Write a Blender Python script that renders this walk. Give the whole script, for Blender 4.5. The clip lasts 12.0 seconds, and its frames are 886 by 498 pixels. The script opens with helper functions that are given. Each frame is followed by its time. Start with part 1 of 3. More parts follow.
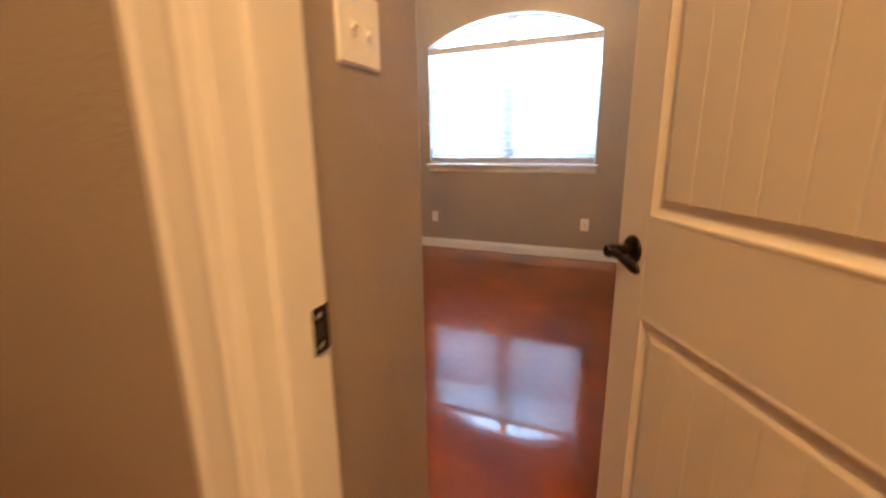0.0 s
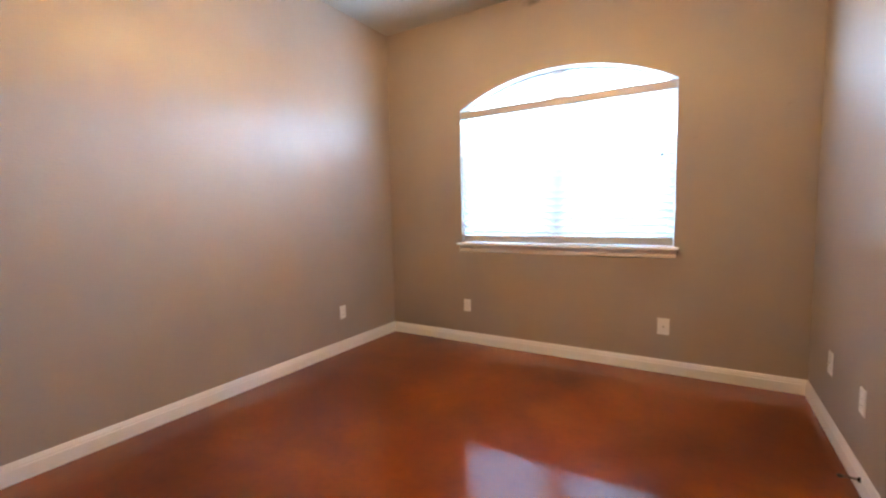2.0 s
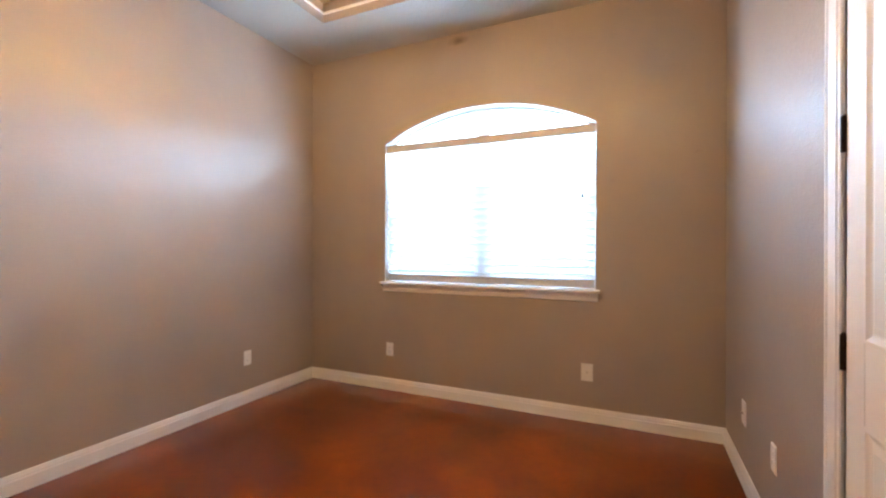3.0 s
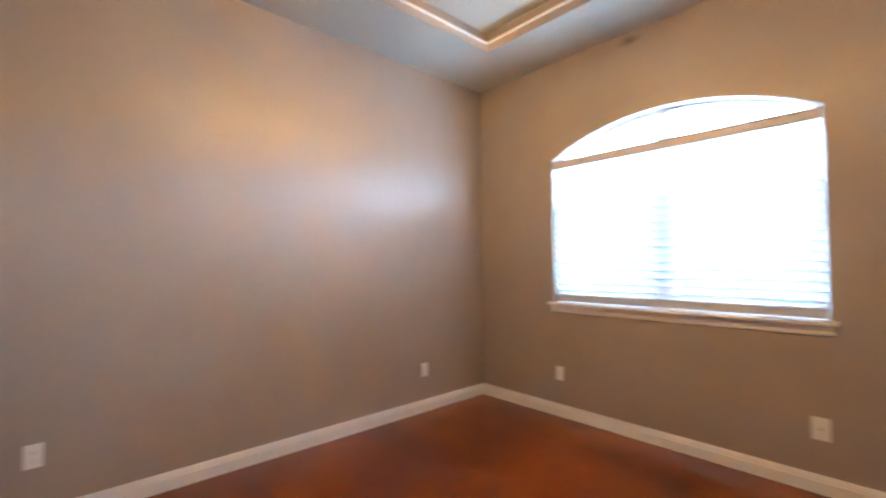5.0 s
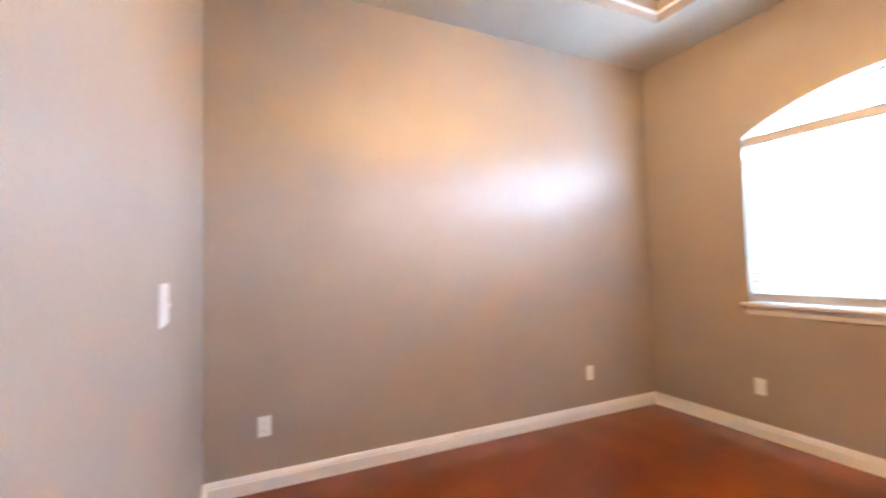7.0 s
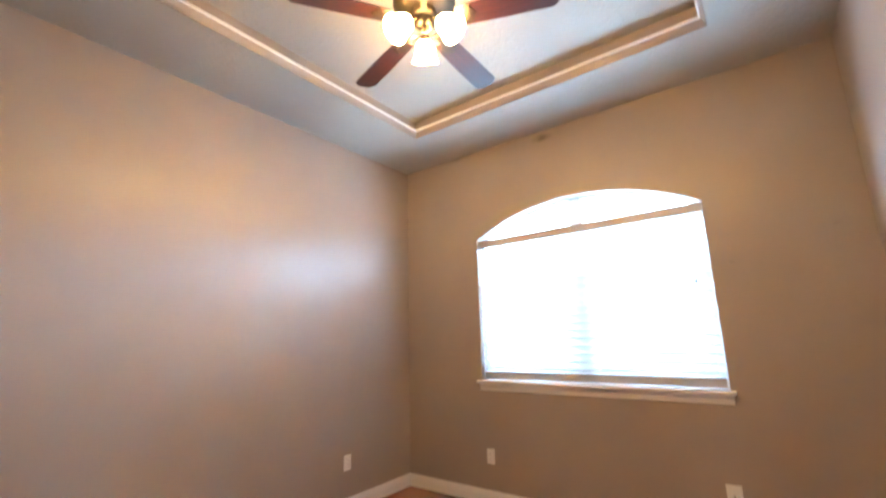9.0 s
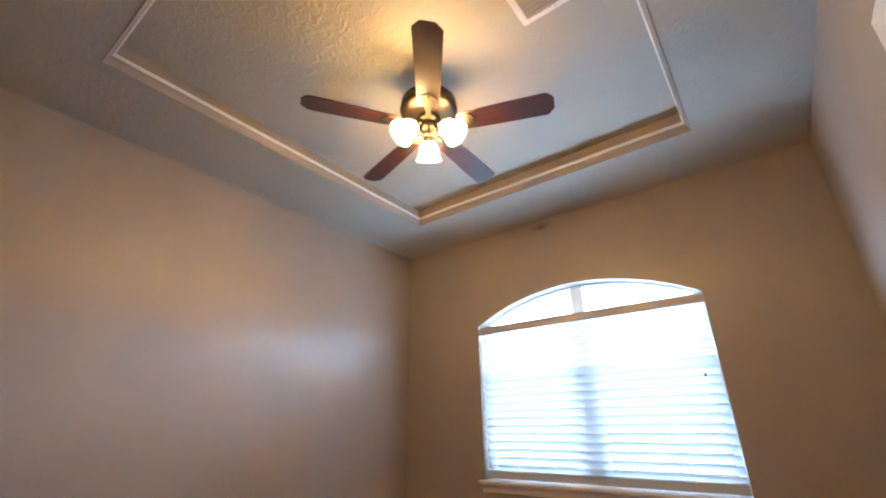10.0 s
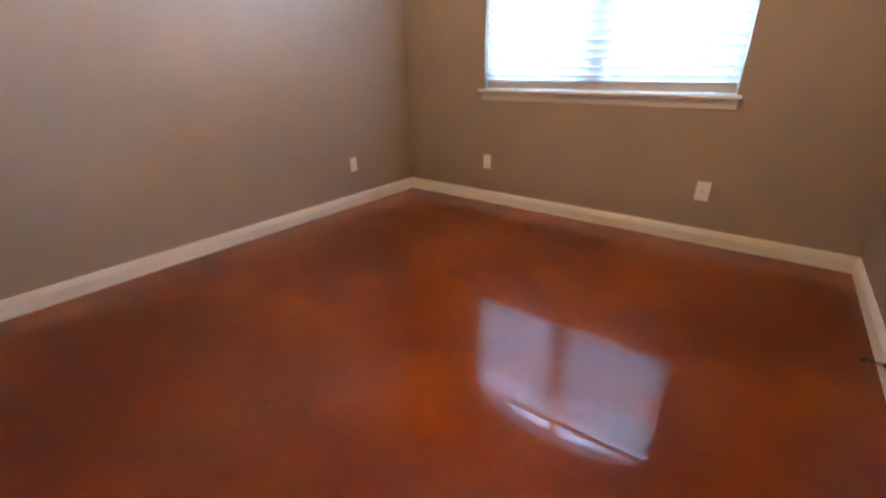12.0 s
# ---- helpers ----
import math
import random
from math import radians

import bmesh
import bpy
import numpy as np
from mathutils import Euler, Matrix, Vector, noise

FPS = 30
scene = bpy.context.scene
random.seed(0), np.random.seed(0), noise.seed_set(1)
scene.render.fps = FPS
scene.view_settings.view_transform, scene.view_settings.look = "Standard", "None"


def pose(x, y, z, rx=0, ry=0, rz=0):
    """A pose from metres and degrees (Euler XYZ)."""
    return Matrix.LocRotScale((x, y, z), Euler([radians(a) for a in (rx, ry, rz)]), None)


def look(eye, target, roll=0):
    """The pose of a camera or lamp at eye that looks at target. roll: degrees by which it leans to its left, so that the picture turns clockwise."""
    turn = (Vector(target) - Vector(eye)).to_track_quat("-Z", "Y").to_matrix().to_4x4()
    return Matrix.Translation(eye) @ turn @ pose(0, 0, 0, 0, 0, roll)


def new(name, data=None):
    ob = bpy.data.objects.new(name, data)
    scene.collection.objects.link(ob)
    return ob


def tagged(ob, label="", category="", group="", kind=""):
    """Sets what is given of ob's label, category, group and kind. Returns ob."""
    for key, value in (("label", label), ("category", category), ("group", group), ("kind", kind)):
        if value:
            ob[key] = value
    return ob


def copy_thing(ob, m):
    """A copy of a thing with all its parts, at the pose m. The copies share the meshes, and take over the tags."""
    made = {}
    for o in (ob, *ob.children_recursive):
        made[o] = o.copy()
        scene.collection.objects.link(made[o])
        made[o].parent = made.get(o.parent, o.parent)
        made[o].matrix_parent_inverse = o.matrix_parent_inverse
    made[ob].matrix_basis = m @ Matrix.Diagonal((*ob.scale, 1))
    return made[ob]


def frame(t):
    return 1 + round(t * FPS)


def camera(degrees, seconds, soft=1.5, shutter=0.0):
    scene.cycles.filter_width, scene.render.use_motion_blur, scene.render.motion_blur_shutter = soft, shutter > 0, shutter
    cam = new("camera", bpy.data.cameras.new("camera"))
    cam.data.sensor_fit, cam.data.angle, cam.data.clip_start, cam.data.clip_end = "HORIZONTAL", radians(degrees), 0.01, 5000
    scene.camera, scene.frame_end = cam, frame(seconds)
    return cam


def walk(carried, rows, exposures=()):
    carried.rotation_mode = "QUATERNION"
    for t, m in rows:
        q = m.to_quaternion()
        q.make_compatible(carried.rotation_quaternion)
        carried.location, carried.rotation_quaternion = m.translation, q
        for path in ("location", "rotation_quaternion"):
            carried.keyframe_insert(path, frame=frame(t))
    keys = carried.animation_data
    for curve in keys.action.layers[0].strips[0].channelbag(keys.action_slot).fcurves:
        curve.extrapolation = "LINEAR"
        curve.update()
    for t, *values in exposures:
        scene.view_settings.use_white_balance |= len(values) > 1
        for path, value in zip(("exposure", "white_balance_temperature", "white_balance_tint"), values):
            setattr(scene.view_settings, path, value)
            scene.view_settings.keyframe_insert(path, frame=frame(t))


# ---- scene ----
cam = camera(92.1, 12.0, soft=2.2, shutter=0.6)
PATH = [
    (0, (2.968, -4.51, 1.181), (2.184, -2.733, 0.704), -0.8),
    (0.3, (2.973, -4.332, 1.197), (2.159, -2.551, 0.79), -1.2),
    (0.5, (2.964, -4.205, 1.198), (2.14, -2.419, 0.838), -1.1),
    (0.6, (2.937, -4.128, 1.199), (2.132, -2.322, 0.901), -0.6),
    (0.9, (2.908, -3.929, 1.204), (2.148, -2.092, 0.988), -2.2),
    (1, (2.872, -3.886, 1.207), (2.123, -2.044, 0.991), -2.1),
    (1.2, (2.848, -3.779, 1.231), (2.009, -1.975, 1.026), -2.7),
    (1.5, (2.812, -3.628, 1.245), (1.757, -1.938, 1.080), -1.4),
    (2, (2.786, -3.580, 1.250), (1.755, -1.875, 1.082), -1.1),
    (2.5, (2.824, -3.42, 1.276), (1.933, -1.631, 1.198), 0.2),
    (2.7, (2.856, -3.337, 1.258), (2.027, -1.517, 1.228), 0.0),
    (4.3, (2.94, -3.212, 1.286), (2.09, -1.402, 1.341), -0.1),
    (4.5, (2.925, -3.212, 1.307), (1.897, -1.498, 1.369), -0.4),
    (5, (2.95, -3.196, 1.301), (1.466, -1.857, 1.37), -0.4),
    (5.5, (2.832, -3.313, 1.274), (1.107, -2.304, 1.354), -1.0),
    (6, (2.777, -3.375, 1.269), (0.915, -2.647, 1.328), -1.1),
    (6.5, (2.774, -3.392, 1.27), (0.871, -2.777, 1.323), -1.1),
    (7, (2.75, -3.375, 1.285), (0.939, -2.53, 1.361), -1.2),
    (7.5, (2.830, -3.275, 1.292), (1.287, -2.006, 1.396), -1.2),
    (7.7, (2.842, -3.266, 1.300), (1.428, -1.855, 1.401), -1.0),
    (9.3, (2.893, -3.246, 1.343), (1.761, -1.7, 1.915), -0.8),
    (9.5, (2.903, -3.25, 1.358), (1.788, -1.746, 2.061), -0.8),
    (10, (2.904, -3.265, 1.379), (1.791, -1.788, 2.138), -0.8),
    (10.5, (2.908, -3.268, 1.359), (1.738, -1.721, 1.849), -0.9),
    (11, (2.876, -3.248, 1.263), (1.652, -1.67, 1.165), -0.8),
    (11.5, (2.888, -3.227, 1.154), (1.691, -1.722, 0.605), -0.6),
    (12, (2.853, -3.245, 1.144), (1.74, -1.782, 0.356), -0.6),
]
EXPOSURES = [(0.0, 0.15), (0.6, 0.21), (1.5, 0.27), (2.7, 0.23), (4.3, 0.08), (5.5, 0.12), (6.0, 0.22), (6.5, 0.50), (6.9, 0.75), (7.2, 0.79),
             (7.7, 0.78), (9.3, -0.05), (9.7, -0.44), (10.2, -0.65), (10.5, -0.97), (10.8, -1.36), (11.0, -1.52), (11.3, -1.55), (11.5, -1.32), (11.8, -0.37), (12.0, 0.01)]
walk(cam, [(t, look(eye, target, roll)) for t, eye, target, roll in PATH], EXPOSURES)

# ---- world and large lights ----
world = bpy.data.worlds.new("sky")
scene.world = world
world.use_nodes = True
wn = world.node_tree
sky = wn.nodes.new("ShaderNodeTexSky")
sky.sky_type = "NISHITA"
sky.sun_disc = False
sky.sun_elevation, sky.sun_rotation = radians(50), radians(150)
wn.links.new(sky.outputs["Color"], wn.nodes["Background"].inputs["Color"])
wn.nodes["Background"].inputs["Strength"].default_value = 0.12

sun = new("sun", bpy.data.lights.new("sun", "SUN"))
sun.data.energy, sun.data.angle, sun.data.color = 3.0, radians(0.5), (1.0, 0.95, 0.88)
sun.matrix_world = look((3, -8, 12), (1.7, 0.0, 0.0))

# daylight that the sky sends through the window
day = new("window_daylight", bpy.data.lights.new("window_daylight", "AREA"))
day.data.shape, day.data.size, day.data.size_y = "RECTANGLE", 2.5, 1.8
day.data.energy, day.data.color = 14.0, (0.47, 0.72, 1.0)
day.matrix_world = look((1.727, 0.42, 1.55), (1.727, -1.0, 1.55))

# open sky seen over the roofs through the bare arched transom
arch_sky = new("transom_daylight", bpy.data.lights.new("transom_daylight", "AREA"))
arch_sky.data.shape, arch_sky.data.size, arch_sky.data.size_y = "RECTANGLE", 1.86, 0.36
arch_sky.data.energy, arch_sky.data.color = 40.0, (0.41, 0.67, 1.0)
arch_sky.matrix_world = look((1.727, 0.185, 2.29), (1.727, -1.0, 2.29))

# the bright hazy sky above the roofs, and the sunlit ground below the window
for name, width, height, away, middle, power in (("sky_daylight", 26.0, 1.6, 3.0, 3.4, 12600.0), ("ground_daylight", 5.0, 1.16, 0.6, 0.29, 1900.0)):
    side = new(name, bpy.data.lights.new(name, "AREA"))
    side.data.shape, side.data.size, side.data.size_y = "RECTANGLE", width, height
    side.data.energy, side.data.color = power, (0.41, 0.67, 1.0)
    side.matrix_world = look((1.727, away, middle), (1.727, -1.0, middle))

LAMP_GLOW = 960.0
SHADE_GLOW = 205.0
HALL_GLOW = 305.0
WARM = (1.0, 0.61, 0.245)
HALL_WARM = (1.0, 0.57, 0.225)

# ---- plan ----
W, BACK, CEIL, TRAY = 3.42, -3.585, 3.05, 3.205
TX0, TX1, TY0, TY1 = 0.614, 2.832, -3.005, -0.58
WX0, WX1, SILL, SPRING, RISE = 0.832, 2.621, 0.965, 2.19, 0.235
NOOK, ENTRY, HALL = 2.512, -4.084, -4.214
JAMB0, JAMB1, DOORTOP = 2.61, 3.405, 2.45
CY0, CY1 = -2.515, -1.738


# ---- materials ----
def material(name, color, rough=0.5, metal=0.0, spec=0.5):
    m = bpy.data.materials.new(name)
    m.use_nodes = True
    b = m.node_tree.nodes["Principled BSDF"]
    b.inputs["Base Color"].default_value = (*color, 1)
    b.inputs["Roughness"].default_value = rough
    b.inputs["Metallic"].default_value = metal
    b.inputs["Specular IOR Level"].default_value = spec
    return m, m.node_tree, b


def noise_node(nt, scale, detail=3.0, rough=0.55, distortion=0.0, coords=None):
    n = nt.nodes.new("ShaderNodeTexNoise")
    n.inputs["Scale"].default_value = scale
    n.inputs["Detail"].default_value = detail
    n.inputs["Roughness"].default_value = rough
    n.inputs["Distortion"].default_value = distortion
    if coords is None:
        coords = nt.nodes.new("ShaderNodeNewGeometry").outputs["Position"]
    nt.links.new(coords, n.inputs["Vector"])
    return n


def ramp_node(nt, source, stops):
    r = nt.nodes.new("ShaderNodeValToRGB")
    while len(r.color_ramp.elements) < len(stops):
        r.color_ramp.elements.new(0.5)
    for e, (p, c) in zip(r.color_ramp.elements, stops):
        e.position, e.color = p, (*c, 1)
    nt.links.new(source, r.inputs["Fac"])
    return r


def bump_node(nt, b, source, strength, distance, below=None):
    n = nt.nodes.new("ShaderNodeBump")
    n.inputs["Strength"].default_value = strength
    n.inputs["Distance"].default_value = distance
    nt.links.new(source, n.inputs["Height"])
    if below:
        nt.links.new(below.outputs["Normal"], n.inputs["Normal"])
    nt.links.new(n.outputs["Normal"], b.inputs["Normal"])
    return n


def span(nt, source, low, high, to_low, to_high):
    n = nt.nodes.new("ShaderNodeMapRange")
    for k, v in zip(("From Min", "From Max", "To Min", "To Max"), (low, high, to_low, to_high)):
        n.inputs[k].default_value = v
    nt.links.new(source, n.inputs["Value"])
    return n.outputs["Result"]


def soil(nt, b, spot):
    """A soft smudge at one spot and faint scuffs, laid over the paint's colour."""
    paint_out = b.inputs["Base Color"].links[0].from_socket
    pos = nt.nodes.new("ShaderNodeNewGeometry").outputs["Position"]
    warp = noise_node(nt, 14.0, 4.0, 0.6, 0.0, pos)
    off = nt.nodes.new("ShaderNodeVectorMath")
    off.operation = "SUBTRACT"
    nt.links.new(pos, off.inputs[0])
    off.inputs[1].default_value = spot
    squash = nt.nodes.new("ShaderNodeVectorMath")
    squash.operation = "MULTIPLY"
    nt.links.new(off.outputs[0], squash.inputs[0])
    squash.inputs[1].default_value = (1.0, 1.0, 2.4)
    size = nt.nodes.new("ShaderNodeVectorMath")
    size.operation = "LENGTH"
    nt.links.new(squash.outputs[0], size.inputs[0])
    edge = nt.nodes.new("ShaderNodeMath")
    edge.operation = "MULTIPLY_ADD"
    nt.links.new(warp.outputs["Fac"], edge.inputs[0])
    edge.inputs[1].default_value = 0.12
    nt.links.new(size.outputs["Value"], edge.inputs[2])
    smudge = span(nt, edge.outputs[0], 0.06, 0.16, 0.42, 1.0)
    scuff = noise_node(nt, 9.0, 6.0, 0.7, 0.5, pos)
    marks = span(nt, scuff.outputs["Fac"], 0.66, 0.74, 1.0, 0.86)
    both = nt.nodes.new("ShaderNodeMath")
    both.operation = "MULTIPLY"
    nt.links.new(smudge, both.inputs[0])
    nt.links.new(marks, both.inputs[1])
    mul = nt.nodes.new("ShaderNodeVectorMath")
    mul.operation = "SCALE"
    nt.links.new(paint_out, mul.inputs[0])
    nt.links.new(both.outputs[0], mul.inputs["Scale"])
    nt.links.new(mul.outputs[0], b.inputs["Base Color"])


def paint(name, color, rough, texture, spread=0.06, blotch=9.0, spot=None, stroke=1.0, low=0.42):
    """Rolled paint over trowelled drywall texture. stroke: how much longer than high the dabs are."""
    m, nt, b = material(name, color, rough)
    big = noise_node(nt, 1.3, 4.0)
    lo = tuple(c * (1 - spread) for c in color)
    hi = tuple(min(1, c * (1 + spread)) for c in color)
    nt.links.new(ramp_node(nt, big.outputs["Fac"], [(0.3, lo), (0.7, hi)]).outputs["Color"], b.inputs["Base Color"])
    dabs = nt.nodes.new("ShaderNodeMapping")
    dabs.inputs["Scale"].default_value = (1.0, 1.0, stroke)
    nt.links.new(nt.nodes.new("ShaderNodeNewGeometry").outputs["Position"], dabs.inputs["Vector"])
    coarse = noise_node(nt, blotch * 7, 3.0, 0.5, 0.9, dabs.outputs["Vector"])
    first = bump_node(nt, b, span(nt, coarse.outputs["Fac"], low, low + 0.2, 0.0, 1.0), texture, 0.004)
    fine = noise_node(nt, 260.0, 2.0)
    bump_node(nt, b, fine.outputs["Fac"], texture * 0.6, 0.0012, first)
    if spot:
        soil(nt, b, spot)
    return m


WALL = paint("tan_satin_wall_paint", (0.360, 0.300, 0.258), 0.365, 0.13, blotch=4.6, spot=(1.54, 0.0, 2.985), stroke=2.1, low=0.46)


def rolled(m, amount):
    """Upright roller marks: the paint's gloss spreads sideways along the wall."""
    nt = m.node_tree
    b = nt.nodes["Principled BSDF"]
    side = nt.nodes.new("ShaderNodeVectorMath")
    side.operation = "CROSS_PRODUCT"
    nt.links.new(nt.nodes.new("ShaderNodeNewGeometry").outputs["True Normal"], side.inputs[0])
    side.inputs[1].default_value = (0, 0, 1)
    nt.links.new(side.outputs[0], b.inputs["Tangent"])
    b.inputs["Anisotropic"].default_value = amount


rolled(WALL, 0.89)
CEILING = paint("pale_grey_ceiling_paint", (0.46, 0.440, 0.385), 0.62, 0.50, 0.05, 3.6, None, 1.0, 0.47)
TRIM = paint("white_gloss_trim_paint", (0.80, 0.785, 0.775), 0.30, 0.04, 0.03)
WALL.node_tree.nodes["Principled BSDF"].inputs["Specular IOR Level"].default_value = 0.43
DOORPAINT = paint("cream_door_paint", (0.76, 0.68, 0.58), 0.48, 0.05, 0.03)


def blot(nt, spot, radius, depth):
    """One stain with a ragged edge: 1 away from it, depth at its middle."""
    pos = nt.nodes.new("ShaderNodeNewGeometry").outputs["Position"]
    off = nt.nodes.new("ShaderNodeVectorMath")
    off.operation = "DISTANCE"
    nt.links.new(pos, off.inputs[0])
    off.inputs[1].default_value = spot
    ragged = nt.nodes.new("ShaderNodeMath")
    ragged.operation = "MULTIPLY_ADD"
    nt.links.new(noise_node(nt, 0.9 / radius, 5.0, 0.65, 0.4, pos).outputs["Fac"], ragged.inputs[0])
    ragged.inputs[1].default_value = 1.6 * radius
    nt.links.new(off.outputs["Value"], ragged.inputs[2])
    return span(nt, ragged.outputs[0], 0.7 * radius, 1.9 * radius, depth, 1.0)


def concrete_floor():
    """Acid-stained slab under a poured clear coat that is not quite flat."""
    m, nt, b = material("acid_stained_concrete", (0.15, 0.024, 0.003), 0.30, 0.0, 0.06)
    b.inputs["Coat Weight"].default_value = 1.0
    b.inputs["Coat Roughness"].default_value = 0.042
    b.inputs["Coat IOR"].default_value = 1.42
    cloud = noise_node(nt, 1.15, 5.0, 0.52, 0.3)
    tone = ramp_node(nt, cloud.outputs["Fac"], [(0.28, (0.092, 0.0130, 0.0010)), (0.45, (0.130, 0.0205, 0.0013)),
                                                (0.58, (0.178, 0.0315, 0.0016)), (0.75, (0.240, 0.0480, 0.0022))])
    speck = noise_node(nt, 19.0, 5.0, 0.62)
    dark = ramp_node(nt, speck.outputs["Fac"], [(0.28, (0.50, 0.46, 0.44)), (0.54, (1, 1, 1))])
    mix = nt.nodes.new("ShaderNodeMix")
    mix.data_type, mix.blend_type = "RGBA", "MULTIPLY"
    mix.inputs["Factor"].default_value = 0.30
    nt.links.new(tone.outputs["Color"], mix.inputs[6])
    nt.links.new(dark.outputs["Color"], mix.inputs[7])
    colour = mix.outputs[2]
    for spot, radius, depth in (((2.0, -0.52, 0.0), 0.15, 0.55), ((1.572, -2.662, 0.0), 0.018, 0.5), ((1.0, -1.1, 0.0), 0.10, 0.75)):
        scale = nt.nodes.new("ShaderNodeVectorMath")
        scale.operation = "SCALE"
        nt.links.new(colour, scale.inputs[0])
        nt.links.new(blot(nt, spot, radius, depth), scale.inputs["Scale"])
        colour = scale.outputs[0]
    nt.links.new(colour, b.inputs["Base Color"])
    wave = nt.nodes.new("ShaderNodeBump")
    wave.inputs["Strength"].default_value = 0.10
    wave.inputs["Distance"].default_value = 0.004
    nt.links.new(noise_node(nt, 7.0, 2.0, 0.5).outputs["Fac"], wave.inputs["Height"])
    nt.links.new(wave.outputs["Normal"], b.inputs["Coat Normal"])
    return m


FLOOR = concrete_floor()


def wood_blade():
    m, nt, b = material("dark_cherry_veneer", (0.07, 0.018, 0.014), 0.36)
    co = nt.nodes.new("ShaderNodeTexCoord")
    mp = nt.nodes.new("ShaderNodeMapping")
    mp.inputs["Scale"].default_value = (1.2, 22.0, 22.0)
    nt.links.new(co.outputs["Object"], mp.inputs["Vector"])
    grain = noise_node(nt, 3.0, 6.0, 0.6, 0.4, mp.outputs["Vector"])
    nt.links.new(ramp_node(nt, grain.outputs["Fac"], [(0.3, (0.022, 0.006, 0.005)), (0.7, (0.060, 0.016, 0.011))]).outputs["Color"],
                 b.inputs["Base Color"])
    return m


BLADE = wood_blade()


def metal(name, color, rough):
    m, nt, b = material(name, color, rough, 1.0)
    n = noise_node(nt, 60.0, 4.0)
    nt.links.new(span(nt, n.outputs["Fac"], 0.3, 0.7, rough - 0.06, rough + 0.1), b.inputs["Roughness"])
    return m


BRONZE = metal("oil_rubbed_bronze", (0.035, 0.024, 0.02), 0.36)
PEWTER = metal("antique_brass_fan_housing", (0.075, 0.062, 0.047), 0.40)
BRASS = metal("polished_brass", (0.45, 0.33, 0.17), 0.26)
STEEL = metal("dull_steel", (0.45, 0.43, 0.40), 0.35)
PLASTIC = material("ivory_white_plastic", (0.86, 0.85, 0.84), 0.32)[0]
SLOT = material("dark_slot", (0.02, 0.018, 0.016), 0.6)[0]
# white of valance and bottom rail darkened: their shade is in the colour
BLINDSHADED = material("shade_toned_white_blind_rail", (0.55, 0.535, 0.54), 0.45)[0]
VINYL = material("white_window_vinyl", (0.78, 0.79, 0.80), 0.38)[0]
RUBBER = material("black_rubber", (0.015, 0.015, 0.015), 0.7)[0]
VOID = material("vent_duct_dark", (0.40, 0.33, 0.27), 0.7)[0]


def slat_material():
    m, nt, b = material("white_blind_slat", (0.80, 0.80, 0.80), 0.42)
    tr = nt.nodes.new("ShaderNodeBsdfTranslucent")
    tr.inputs["Color"].default_value = (0.90, 0.91, 0.92, 1)
    mix = nt.nodes.new("ShaderNodeMixShader")
    mix.inputs["Fac"].default_value = 0.41
    nt.links.new(b.outputs["BSDF"], mix.inputs[1])
    nt.links.new(tr.outputs["BSDF"], mix.inputs[2])
    nt.links.new(mix.outputs["Shader"], nt.nodes["Material Output"].inputs["Surface"])
    return m


SLAT = slat_material()


def glass_material():
    m, nt, b = material("clear_window_glass", (1, 1, 1), 0.0)
    b.inputs["Transmission Weight"].default_value = 1.0
    b.inputs["IOR"].default_value = 1.45
    return m


GLASS = glass_material()


def screen_material():
    m, nt, b = material("grey_insect_mesh", (0.10, 0.11, 0.12), 0.7)
    tr = nt.nodes.new("ShaderNodeBsdfTransparent")
    mix = nt.nodes.new("ShaderNodeMixShader")
    mix.inputs["Fac"].default_value = 0.68
    nt.links.new(b.outputs["BSDF"], mix.inputs[1])
    nt.links.new(tr.outputs["BSDF"], mix.inputs[2])
    nt.links.new(mix.outputs["Shader"], nt.nodes["Material Output"].inputs["Surface"])
    return m


SCREEN = screen_material()


def glow(name, color, strength):
    m, nt, b = material(name, (0.9, 0.85, 0.75), 0.3)
    b.inputs["Emission Color"].default_value = (*color, 1)
    b.inputs["Emission Strength"].default_value = strength
    return m


BULB = glow("lit_bulb", WARM, LAMP_GLOW)


def shade_material():
    m, nt, b = material("lit_frosted_glass_shade", (0.86, 0.82, 0.74), 0.35)
    b.inputs["Emission Color"].default_value = (*WARM, 1)
    b.inputs["Emission Strength"].default_value = SHADE_GLOW
    tr = nt.nodes.new("ShaderNodeBsdfTranslucent")
    tr.inputs["Color"].default_value = (0.86, 0.80, 0.70, 1)
    mix = nt.nodes.new("ShaderNodeMixShader")
    mix.inputs["Fac"].default_value = 0.35
    nt.links.new(b.outputs["BSDF"], mix.inputs[1])
    nt.links.new(tr.outputs["BSDF"], mix.inputs[2])
    nt.links.new(mix.outputs["Shader"], nt.nodes["Material Output"].inputs["Surface"])
    return m


SHADE = shade_material()
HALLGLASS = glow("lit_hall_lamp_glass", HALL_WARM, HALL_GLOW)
LAWN = paint("dry_lawn", (0.10, 0.11, 0.05), 0.9, 0.5, 0.3)


# ---- mesh helpers ----
def mesh_of(bm, name, mat, smooth=False):
    bmesh.ops.recalc_face_normals(bm, faces=bm.faces[:])
    me = bpy.data.meshes.new(name)
    bm.to_mesh(me)
    bm.free()
    me.materials.append(mat)
    if smooth:
        for p in me.polygons:
            p.use_smooth = True
        me.set_sharp_from_angle(angle=radians(38))
    return me


def part(name, bm, mat, parent=None, label="", smooth=False):
    ob = new(name, mesh_of(bm, name, mat, smooth))
    ob.parent = parent
    if label:
        ob["label"] = label
    return ob


